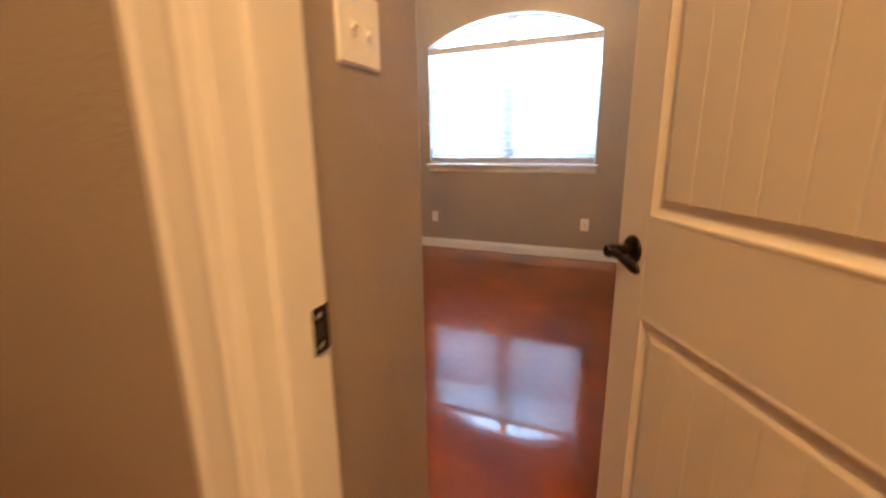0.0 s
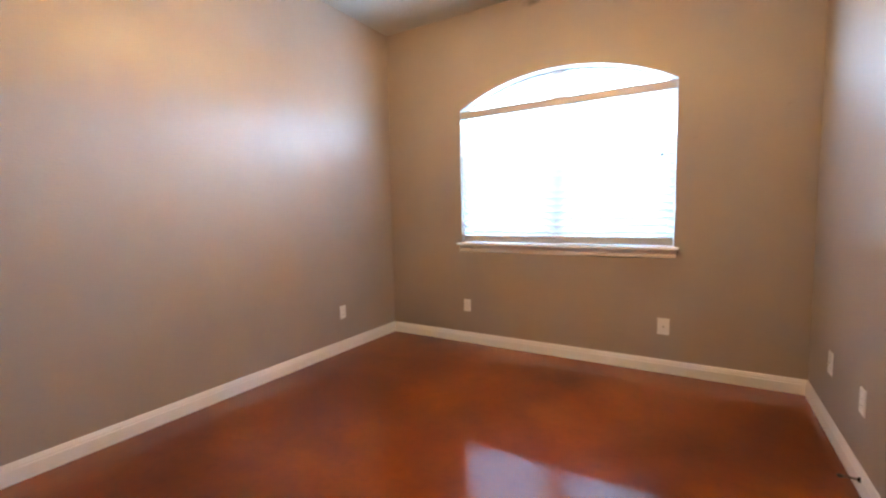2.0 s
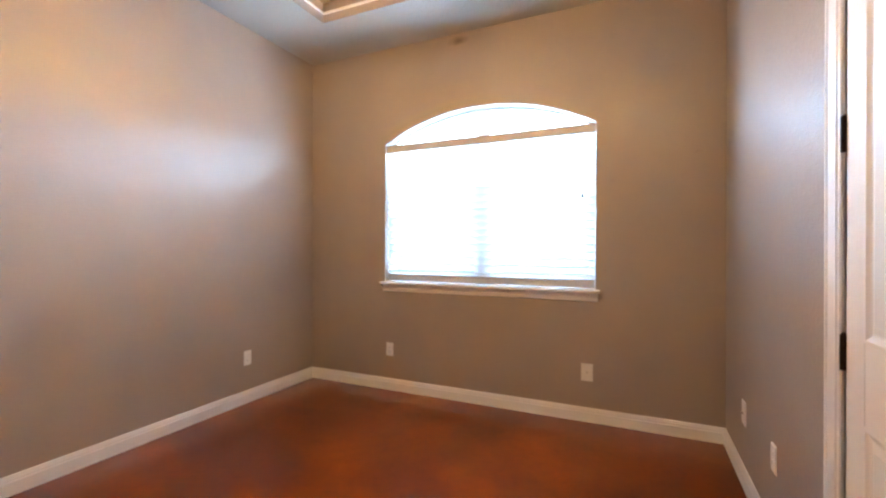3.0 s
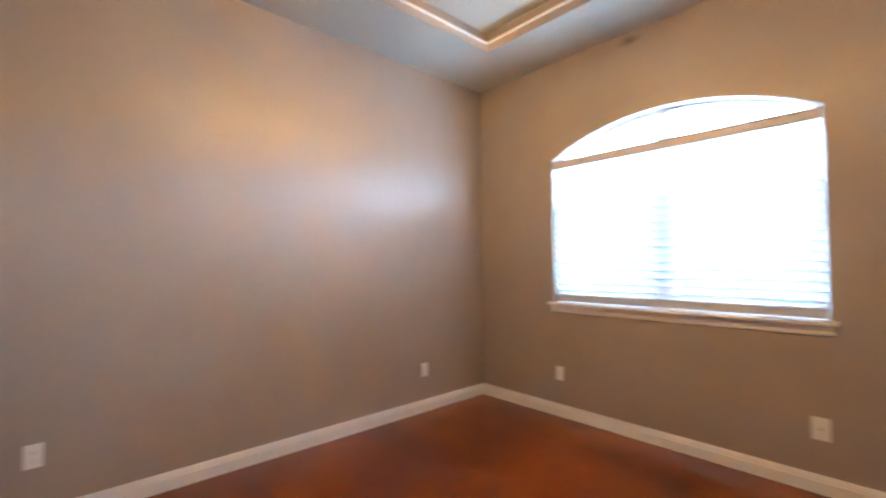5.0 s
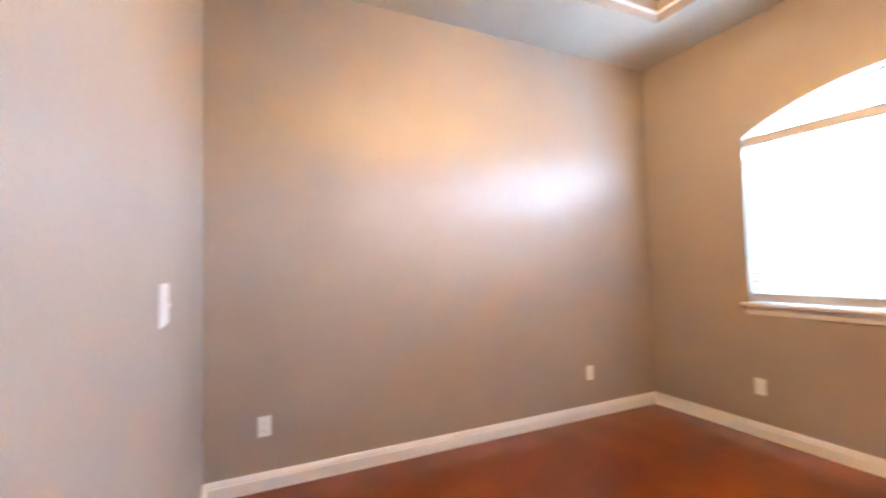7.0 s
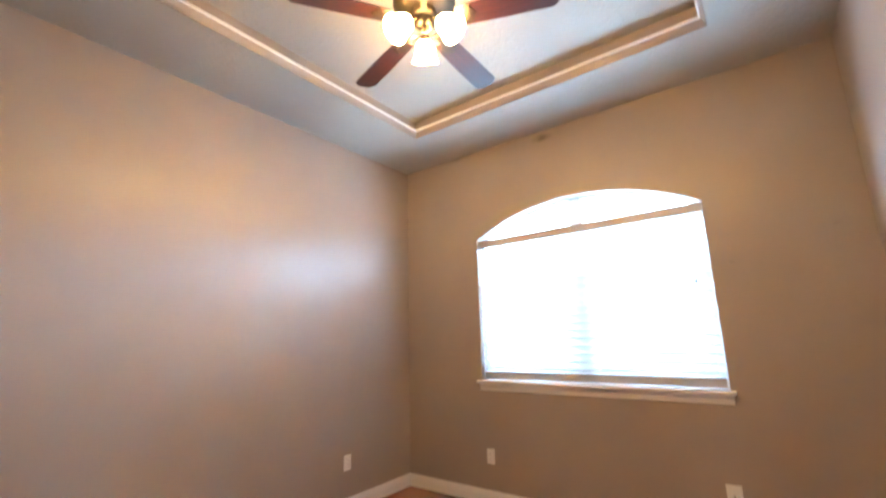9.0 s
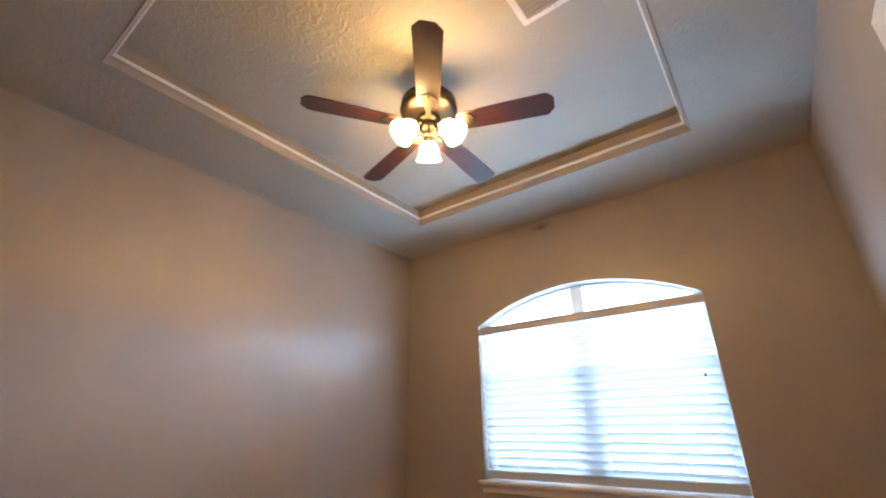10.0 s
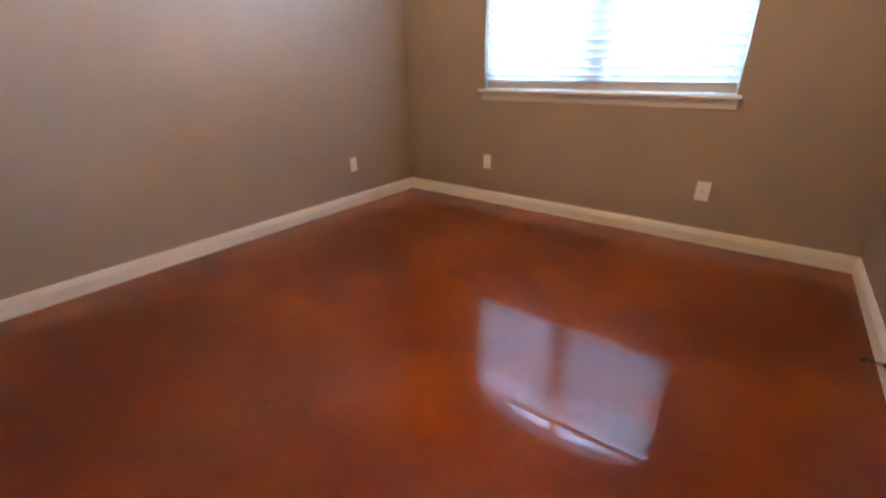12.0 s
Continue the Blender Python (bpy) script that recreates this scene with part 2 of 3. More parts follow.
def structure(name, bm, mat, label, smooth=False):
    return tagged(part(name, bm, mat, None, "", smooth), label, name.split("_")[0], "", "structure")


def empty(name, m, label, category, group="", kind=""):
    ob = new(name)
    ob.matrix_world = m
    ob.empty_display_size = 0.1
    return tagged(ob, label, category, group, kind)


def box(x0, y0, z0, x1, y1, z1, bevel=0.0, bm=None, segments=1):
    bm = bm or bmesh.new()
    r = bmesh.ops.create_cube(bm, size=1.0)
    vs = r["verts"]
    for v in vs:
        v.co = Vector(((x0 + x1) / 2 + v.co.x * (x1 - x0), (y0 + y1) / 2 + v.co.y * (y1 - y0), (z0 + z1) / 2 + v.co.z * (z1 - z0)))
    if bevel:
        es = list({e for v in vs for e in v.link_edges})
        bmesh.ops.bevel(bm, geom=es, offset=bevel, segments=segments, affect="EDGES", profile=0.6)
    return bm


def prism(points, start, u, v, along, bm=None):
    """The outline in (u, v) from start, drawn out by the vector along."""
    bm = bm or bmesh.new()
    start, u, v, along = Vector(start), Vector(u), Vector(v), Vector(along)
    a = [bm.verts.new(start + u * p + v * q) for p, q in points]
    b = [bm.verts.new(x.co + along) for x in a]
    bm.faces.new(a)
    bm.faces.new(b[::-1])
    n = len(a)
    for i in range(n):
        bm.faces.new((a[i], b[i], b[(i + 1) % n], a[(i + 1) % n]))
    return bm


def mitred(points, p0, p1, u, v, cut0, cut1, bm=None):
    """A moulding of outline (u, v) from p0 to p1, its ends cut by cut * first outline coordinate along the run."""
    bm = bm or bmesh.new()
    p0, p1, u, v = Vector(p0), Vector(p1), Vector(u), Vector(v)
    d = (p1 - p0).normalized()
    a = [bm.verts.new(p0 + u * p + v * q + d * (cut0 * p)) for p, q in points]
    b = [bm.verts.new(p1 + u * p + v * q - d * (cut1 * p)) for p, q in points]
    bm.faces.new(a)
    bm.faces.new(b[::-1])
    n = len(a)
    for i in range(n):
        bm.faces.new((a[i], b[i], b[(i + 1) % n], a[(i + 1) % n]))
    return bm


def lathe(profile, steps=32, m=None, bm=None):
    """Turns (radius, height) pairs about z."""
    bm = bm or bmesh.new()
    m = m or Matrix()
    rings = []
    for r, h in profile:
        if r < 1e-6:
            rings.append([bm.verts.new(m @ Vector((0, 0, h)))])
        else:
            rings.append([bm.verts.new(m @ Vector((r * math.cos(k * math.tau / steps), r * math.sin(k * math.tau / steps), h))) for k in range(steps)])
    for a, b in zip(rings, rings[1:]):
        for k in range(steps):
            q = (k + 1) % steps
            ids = [a[k % len(a)], a[q % len(a)], b[q % len(b)], b[k % len(b)]]
            face = list(dict.fromkeys(ids))
            if len(face) > 2:
                bm.faces.new(face)
    return bm


def tube(points, radius, steps=8, bm=None):
    bm = bm or bmesh.new()
    points = [Vector(p) for p in points]
    rings = []
    for i, p in enumerate(points):
        d = (points[min(i + 1, len(points) - 1)] - points[max(i - 1, 0)]).normalized()
        side = d.orthogonal().normalized() if i == 0 else (side - d * side.dot(d)).normalized()
        up = d.cross(side)
        r = radius[i] if isinstance(radius, (list, tuple)) else radius
        rings.append([bm.verts.new(p + (side * math.cos(k * math.tau / steps) + up * math.sin(k * math.tau / steps)) * r) for k in range(steps)])
    for a, b in zip(rings, rings[1:]):
        for k in range(steps):
            bm.faces.new((a[k], a[(k + 1) % steps], b[(k + 1) % steps], b[k]))
    bm.faces.new(rings[0][::-1])
    bm.faces.new(rings[-1])
    return bm


# ---- structure: floor, walls, ceiling ----
structure("floor", box(-0.14, -5.9, -0.12, 4.6, 0.16, 0.0), FLOOR, "glossy red-brown acid-stained concrete floor with cloudy mottling")
structure("wall_left", box(-0.14, -3.705, 0, 0, 0, CEIL), WALL, "tan satin-painted drywall beside the window wall")


def arch_points(half, rise, count=28):
    r = (half * half + rise * rise) / (2 * rise)
    top = math.asin(half / r)
    return [(r * math.sin(a), r * math.cos(a) - r + rise) for a in (-top + 2 * top * i / count for i in range(count + 1))]


MID, HALFW = (WX0 + WX1) / 2, (WX1 - WX0) / 2
outline = [(-0.14, 0), (W + 0.14, 0), (W + 0.14, CEIL), (-0.14, CEIL)]


def window_wall():
    """Wall with an arched opening, as a ring of strips round the hole."""
    bm = bmesh.new()
    hole = [(WX0, SILL - 0.025), (WX0, SPRING)] + [(MID + x, SPRING + z) for x, z in arch_points(HALFW, RISE)][1:-1] + [(WX1, SPRING), (WX1, SILL - 0.025)]
    rim = [(-0.14, SILL - 0.025), (-0.14, SPRING)] + [(-0.14 + (W + 0.28) * (x - WX0) / (WX1 - WX0), CEIL) for x, z in hole[2:-2]] + [(W + 0.14, SPRING), (W + 0.14, SILL - 0.025)]
    front = [[bm.verts.new((x, 0.0, z)) for x, z in line] for line in (hole, rim)]
    back = [[bm.verts.new((x, 0.16, z)) for x, z in line] for line in (hole, rim)]
    n = len(hole)
    for i in range(n - 1):
        bm.faces.new((front[0][i], front[1][i], front[1][i + 1], front[0][i + 1]))
        bm.faces.new((back[0][i + 1], back[1][i + 1], back[1][i], back[0][i]))
        bm.faces.new((front[0][i], front[0][i + 1], back[0][i + 1], back[0][i]))
        bm.faces.new((front[1][i + 1], front[1][i], back[1][i], back[1][i + 1]))
    low = [[bm.verts.new((x, y, 0)) for x in (-0.14, W + 0.14)] for y in (0.0, 0.16)]
    bm.faces.new((low[0][0], low[0][1], front[1][-1], front[0][-1], front[0][0], front[1][0]))
    bm.faces.new((low[1][1], low[1][0], back[1][0], back[0][0], back[0][-1], back[1][-1]))
    bm.faces.new((front[0][0], back[0][0], back[0][-1], front[0][-1]))
    bm.faces.new((low[0][0], low[1][0], low[1][1], low[0][1]))
    # corner fills between the sloped rim and the ceiling line
    for sx, i in ((-0.14, 1), (W + 0.14, n - 2)):
        j = i + 1 if i == 1 else i - 1
        if abs(rim[i][0] - rim[j][0]) > 1e-4:
            for lay, y in ((front, 0.0), (back, 0.16)):
                c = bm.verts.new((sx, y, CEIL))
                bm.faces.new((lay[1][i], c, lay[1][j]))
    return bm


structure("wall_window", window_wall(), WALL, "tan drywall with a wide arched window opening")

r = 0.022
corner = [(NOOK - r + r * math.cos(a), BACK - r + r * math.sin(a)) for a in (radians(90 - 15 * k) for k in range(7))]
back_plan = [(-0.14, BACK)] + corner + [(NOOK, ENTRY), (NOOK - 0.12, ENTRY), (NOOK - 0.12, BACK - 0.12), (-0.14, BACK - 0.12)]
structure("wall_back", prism(back_plan, (0, 0, 0), (1, 0, 0), (0, 1, 0), (0, 0, CEIL)), WALL,
          "tan textured drywall with a rounded outside corner by the entry", True)

right_front = [(ENTRY, 0), (CY0, 0), (CY0, DOORTOP), (CY1, DOORTOP), (CY1, 0), (0, 0), (0, CEIL), (ENTRY, CEIL)]
structure("wall_right", prism(right_front, (W, 0, 0), (0, 1, 0), (0, 0, 1), (0.12, 0, 0)), WALL, "tan satin-painted drywall with a closet doorway")
entry_front = [(0.9, 0), (JAMB0 - 0.02, 0), (JAMB0 - 0.02, DOORTOP + 0.02), (JAMB1 + 0.015, DOORTOP + 0.02), (JAMB1 + 0.015, 0), (4.6, 0), (4.6, CEIL), (0.9, CEIL)]
structure("wall_entry", prism(entry_front, (0, HALL, 0), (1, 0, 0), (0, 0, 1), (0, ENTRY - HALL, 0)), WALL,
          "tan textured drywall round the bedroom doorway")
structure("wall_hall_south", box(0.9, -5.9, 0, 4.6, -5.78, CEIL), WALL, "plain tan hall wall")
structure("wall_hall_west", box(0.78, -5.9, 0, 0.9, ENTRY, CEIL), WALL, "plain tan hall wall end")
structure("wall_hall_east", box(4.6, -5.9, 0, 4.72, ENTRY, CEIL), WALL, "plain tan hall wall end")
closet = bmesh.new()
for b6 in ((W + 0.12, -2.9, 0, W + 0.9, -2.8, CEIL), (W + 0.12, -1.45, 0, W + 0.9, -1.35, CEIL), (W + 0.9, -2.9, 0, W + 1.0, -1.35, CEIL)):
    box(*b6, bm=closet)
structure("wall_closet", closet, WALL, "plain closet walls behind the closed door")


def ceiling_mesh():
    bm = bmesh.new()
    top = TRAY + 0.08
    for b6 in ((-0.14, -5.9, CEIL, 4.72, TY0, top), (-0.14, TY1, CEIL, 4.72, 0.16, top), (-0.14, TY0, CEIL, TX0, TY1, top),
               (TX1, TY0, CEIL, 4.72, TY1, top), (TX0, TY0, TRAY, TX1, TY1, top)):
        box(*b6, bm=bm)
    return bm


tray_ceiling = structure("ceiling", ceiling_mesh(), CEILING, "pale grey knockdown-textured tray ceiling with tan tray sides")
tray_ceiling.data.materials.append(WALL)
for p in tray_ceiling.data.polygons:
    if abs(p.normal.z) < 0.5 and TX0 - 0.01 < p.center.x < TX1 + 0.01 and TY0 - 0.01 < p.center.y < TY1 + 0.01:
        p.material_index = 1

# crown inside the tray
CROWN = [(0, 0), (0.005, 0.0), (0.006, 0.006), (0.010, 0.020), (0.018, 0.036), (0.028, 0.046), (0.034, 0.048), (0.036, 0.052), (0.036, 0.062), (0.033, 0.066), (0.020, 0.068), (0.012, 0.074), (0.009, 0.084), (0, 0.086)]


def crown_length(name, p0, p1, u, parent=None):
    """White bead and top, with the cove below it painted like the walls."""
    ob = part(name, mitred(CROWN, p0, p1, u, (0, 0, 1), 1, 1), TRIM, parent)
    ob.data.materials.append(WALL)
    for p in ob.data.polygons:
        if p.center.z < CEIL + 0.043:
            p.material_index = 1
    return ob


crown = tagged(crown_length("trim_tray", (TX0, TY0, CEIL), (TX0, TY1, CEIL), (1, 0, 0)), "crown moulding with a white bead lining the ceiling tray", "trim", "", "structure")
for p0, p1, u in (((TX0, TY1, CEIL), (TX1, TY1, CEIL), (0, -1, 0)), ((TX1, TY1, CEIL), (TX1, TY0, CEIL), (-1, 0, 0)), ((TX1, TY0, CEIL), (TX0, TY0, CEIL), (0, 1, 0))):
    crown_length("crown_length", p0, p1, u, crown)

# baseboards
BASE = [(0, 0), (0.014, 0), (0.014, 0.068), (0.011, 0.074), (0.0105, 0.084), (0.008, 0.090), (0.006, 0.100), (0.003, 0.104), (0, 0.104)]
for p0, p1, u, c0, c1 in (((0, BACK, 0), (0, 0, 0), (1, 0, 0), 1, 1), ((0, 0, 0), (W, 0, 0), (0, -1, 0), 1, 1), ((W, 0, 0), (W, CY1 + 0.0935, 0), (-1, 0, 0), 1, 0),
                          ((W, CY0 - 0.0935, 0), (W, ENTRY + 0.002, 0), (-1, 0, 0), 0, 0), ((NOOK - 0.022, BACK, 0), (0, BACK, 0), (0, 1, 0), 0, 1),
                          ((NOOK, ENTRY + 0.002, 0), (NOOK, BACK - 0.022, 0), (1, 0, 0), 0, 0), ((0.9, HALL, 0), (JAMB0 - 0.0935, HALL, 0), (0, -1, 0), 0, 0)):
    structure("baseboard", mitred(BASE, p0, p1, u, (0, 0, 1), c0, c1), TRIM, "white-painted baseboard with a moulded top edge")
arc = bmesh.new()
for k in range(6):
    a0, a1 = radians(90 - 15 * k), radians(75 - 15 * k)
    c = Vector((NOOK - r, BACK - r, 0))
    ring = []
    for a in (a0, a1):
        d = Vector((math.cos(a), math.sin(a), 0))
        ring.append([arc.verts.new(c + d * (r + p) + Vector((0, 0, q))) for p, q in BASE])
    for i in range(len(BASE)):
        j = (i + 1) % len(BASE)
        arc.faces.new((ring[0][i], ring[1][i], ring[1][j], ring[0][j]))
structure("baseboard", arc, TRIM, "white-painted baseboard wrapping a rounded wall corner", True)

structure("ground", box(-400, 0.16, -0.4, 400, 400, -0.3), LAWN, "dry lawn outside the window")


# ---- doorways ----
CASING = [(0, 0), (0.089, 0), (0.089, 0.017), (0.078, 0.018), (0.071, 0.014), (0.032, 0.012), (0.018, 0.015), (0.012, 0.011), (0.004, 0.010), (0, 0.006)]


def door_frame(name, m, width, top, wall, label, sides=(1, -1), skip=()):
    """Jamb linings, stops and casing. Local x across the opening, y from the swing side (0) through the wall."""
    f = empty(name, m, label, "door frame", "", "structure")
    t = 0.019
    part("jamb", box(-t, 0, 0, 0, wall, top, 0.001), TRIM, f)
    part("jamb", box(width, 0, 0, width + min(t, 0.015), wall, top, 0.001), TRIM, f)
    part("head_jamb", box(-t, 0, top, width + 0.015, wall, top + t, 0.001), TRIM, f)
    part("door_stop_strip", box(0, 0.039, 0, 0.011, 0.091, top - 0.011, 0.003), TRIM, f)
    part("door_stop_strip", box(width - 0.011, 0.039, 0, width, 0.091, top - 0.011, 0.003), TRIM, f)
    part("door_stop_strip", box(0, 0.039, top - 0.011, width, 0.091, top, 0.003), TRIM, f)
    for y, s in ((0.0, -1), (wall, 1)):
        if (s, 0) not in skip:
            part("casing", mitred(CASING, (-0.004, y, 0), (-0.004, y, top + 0.004), (-1, 0, 0), (0, s, 0), 0, -1), TRIM, f)
        if (s, 1) not in skip:
            part("casing", mitred(CASING, (width + 0.004, y, 0), (width + 0.004, y, top + 0.004), (1, 0, 0), (0, s, 0), 0, -1), TRIM, f)
        if (s, 2) not in skip:
            part("head_casing", mitred(CASING, (-0.004, y, top + 0.004), (width + 0.004, y, top + 0.004), (0, 0, 1), (0, s, 0), -1, -1), TRIM, f)
    return f


# swing side of the entry is the bedroom: local y runs to the hall
entry = door_frame("trim_entry", pose(JAMB1, ENTRY, 0, 0, 0, 180), JAMB1 - JAMB0, DOORTOP, ENTRY - HALL, "white-painted doorway frame with moulded casing",
                   skip={(-1, 0), (-1, 1), (-1, 2)})
strike = part("strike_plate", box(JAMB1 - JAMB0 - 0.0022, 0.001, 0.915, JAMB1 - JAMB0 + 0.0005, 0.037, 0.979, 0.0006), BRONZE, entry, "oil-rubbed bronze strike plate")
part("latch_hole", box(JAMB1 - JAMB0 - 0.0028, 0.012, 0.936, JAMB1 - JAMB0 - 0.0005, 0.026, 0.958), SLOT, strike, "dark latch hole")
part("screw", lathe([(0, 0.0012), (0.0035, 0.001), (0.004, 0)], 12, pose(JAMB1 - JAMB0 - 0.0022, 0.019, 0.968, 0, -90, 0)), STEEL, strike)
part("screw", lathe([(0, 0.0012), (0.0035, 0.001), (0.004, 0)], 12, pose(JAMB1 - JAMB0 - 0.0022, 0.019, 0.926, 0, -90, 0)), STEEL, strike)
door_frame("trim_closet", pose(W, CY1, 0, 0, 0, -90), CY1 - CY0, DOORTOP, 0.12, "white-painted closet doorway frame with moulded casing", skip={(1, 0), (1, 1), (1, 2)})


def plank_door(name, width, height, m, label, hinges):
    """Two-panel plank door. Local x from the hinge edge, y through the leaf (0 to 0.035), z up."""
    d = empty(name, m, label, "door", "", "structure")
    T, ST, Z = 0.035, 0.108, (0.012, 0.24, 0.805, 1.025, height - 0.13, height)
    x0, x1 = ST, width - ST
    part("hinge_stile", box(0.002, 0, Z[0], x0, T, Z[5], 0.0015), DOORPAINT, d)
    part("lock_stile", box(x1, 0, Z[0], width - 0.002, T, Z[5], 0.0015), DOORPAINT, d)
    part("bottom_rail", box(x0, 0.0004, Z[0], x1, T - 0.0004, Z[1], 0.0008), DOORPAINT, d)
    part("lock_rail", box(x0, 0.0004, Z[2], x1, T - 0.0004, Z[3], 0.0008), DOORPAINT, d)
    part("top_rail", box(x0, 0.0004, Z[4], x1, T - 0.0004, Z[5], 0.0008), DOORPAINT, d)
    ogee = [(-0.004, 0.0), (0.0, 0.0006), (0.005, 0.0004), (0.012, -0.0040), (0.018, -0.0068), (0.022, -0.0076), (0.027, -0.0070), (0.036, -0.0040),
            (0.0415, -0.0027), (0.047, -0.0032), (0.047, -0.0170), (-0.004, -0.0170)]
    for z0, z1 in ((Z[1], Z[2]), (Z[3], Z[4])):
        for y, s in ((0.0, -1), (T, 1)):
            for p0, p1, u in (((x0, y, z0), (x0, y, z1), (1, 0, 0)), ((x0, y, z1), (x1, y, z1), (0, 0, -1)), ((x1, y, z1), (x1, y, z0), (-1, 0, 0)), ((x1, y, z0), (x0, y, z0), (0, 0, 1))):
                part("panel_moulding", mitred(ogee, p0, p1, u, (0, s, 0), 1, 1), DOORPAINT, d)
        n = 7
        a, b = x0 + 0.042, x1 - 0.042
        step = (b - a) / n
        for i in range(n):
            part("plank", box(a + i * step + 0.0002, 0.0022, z0 + 0.040, a + (i + 1) * step - 0.0002, T - 0.0022, z1 - 0.040, 0.0016), DOORPAINT, d)
    for z in hinges:
        h = part("hinge", tube([(-0.003, -0.004, z - 0.05), (-0.003, -0.004, z + 0.05)], 0.0085, 12), BRONZE, d, "oil-rubbed bronze hinge", True)
        part("hinge_pin", lathe([(0, 0.006), (0.005, 0.004), (0.0055, 0)], 12, pose(-0.003, -0.004, z + 0.05)), BRONZE, h)
    return d


def lever_handle(d, x, z, side, y):
    """Lever on a round rose. side: -1 on the low-y face, 1 on the high-y face."""
    turn = pose(x, y, z, 90 if side < 0 else -90)
    h = part("door_handle", lathe([(0, 0.010), (0.020, 0.0095), (0.029, 0.007), (0.0325, 0.003), (0.033, 0)], 32, turn), BRONZE, d, "oil-rubbed bronze lever handle", True)
    part("neck", lathe([(0.0150, 0.004), (0.0130, 0.024), (0.0145, 0.044), (0.0155, 0.058), (0.0125, 0.065), (0, 0.066)], 20, turn), BRONZE, h, "", True)
    yy = y + side * 0.055
    lever = tube([(x + 0.006, yy, z), (x - 0.016, yy, z - 0.001), (x - 0.034, yy - side * 0.002, z - 0.005), (x - 0.056, yy - side * 0.006, z - 0.011),
                  (x - 0.078, yy - side * 0.010, z - 0.017), (x - 0.090, yy - side * 0.012, z - 0.021), (x - 0.096, yy - side * 0.013, z - 0.023)],
                 [0.0125, 0.0095, 0.0090, 0.0115, 0.0135, 0.0100, 0.0030], 14)
    for v in lever.verts:
        if v.co.x < x - 0.02:
            v.co.y = yy + (v.co.y - yy) * 0.62 - side * 0.002
    part("lever", lever, BRONZE, h, "", True)
    return h


# entry door stands part open into the bedroom; its hall face is local high y
DW = JAMB1 - JAMB0 - 0.006
door = plank_door("door_entry", DW, DOORTOP - 0.004, pose(JAMB1 - 0.003, ENTRY + 0.004, 0, 0, 0, 122.4), "cream two-panel plank door standing half open", (0.37, 0.975, 1.58, 2.18))
lever_handle(door, DW - 0.062, 0.945, 1, 0.035)
lever_handle(door, DW - 0.062, 0.945, -1, 0.0)
part("latch_plate", box(DW - 0.0022, 0.006, 0.917, DW - 0.0008, 0.029, 0.973), BRONZE, door, "bronze latch plate")
plank_door("door_closet", CY1 - CY0 - 0.006, DOORTOP - 0.004, pose(W + 0.001, CY1 - 0.003, 0, 0, 0, -90), "white two-panel plank closet door, closed", (0.37, 0.975, 1.58, 2.18))

# ---- window ----
win = empty("window_1", pose(MID, 0.0, SILL), "wide white vinyl window with an arched transom over two sashes", "window", "", "structure")
H = SPRING - SILL
FY0, FY1, FW = 0.100, 0.156, 0.022
BAR, MUL = H - 0.045, 0.050


def flat(points, y0, y1):
    return prism(points, (0, y0, 0), (1, 0, 0), (0, 0, 1), (0, y1 - y0, 0))


def arch_band():
    bm = bmesh.new()
    outer, inner = arch_points(HALFW, RISE, 28), arch_points(HALFW - FW, RISE - 0.018, 28)
    rows = [[bm.verts.new((x, y, H + z)) for x, z in line] for line, y in ((outer, FY0), (inner, FY0), (inner, FY1), (outer, FY1))]
    for i in range(28):
        for k in range(4):
            a, b = rows[k], rows[(k + 1) % 4]
            bm.faces.new((a[i], a[i + 1], b[i + 1], b[i]))
    for i in (0, 28):
        bm.faces.new([rows[k][i] for k in range(4)])
    return bm


frame_part = part("window_frame", arch_band(), VINYL, win, "white vinyl frame")
part("side_frame", box(-HALFW, FY0, 0, -HALFW + FW, FY1, H, 0.002), VINYL, frame_part)
part("side_frame", box(HALFW - FW, FY0, 0, HALFW, FY1, H, 0.002), VINYL, frame_part)
part("bottom_frame", box(-HALFW + FW, FY0, 0, HALFW - FW, FY1, FW, 0.002), VINYL, frame_part)
part("transom_bar", box(-HALFW + FW, FY0 - 0.002, BAR - 0.02, HALFW - FW, FY1 + 0.002, BAR + 0.045, 0.002), VINYL, frame_part)
part("mullion", box(-MUL, FY0 + 0.022, FW, MUL, FY1 + 0.002, BAR - 0.02, 0.002), VINYL, frame_part)
part("arch_mullion", box(-MUL, FY0 + 0.010, BAR + 0.045, MUL, FY1 + 0.002, H + RISE - 0.018, 0.002), VINYL, frame_part)
MEET = 1.775 - SILL
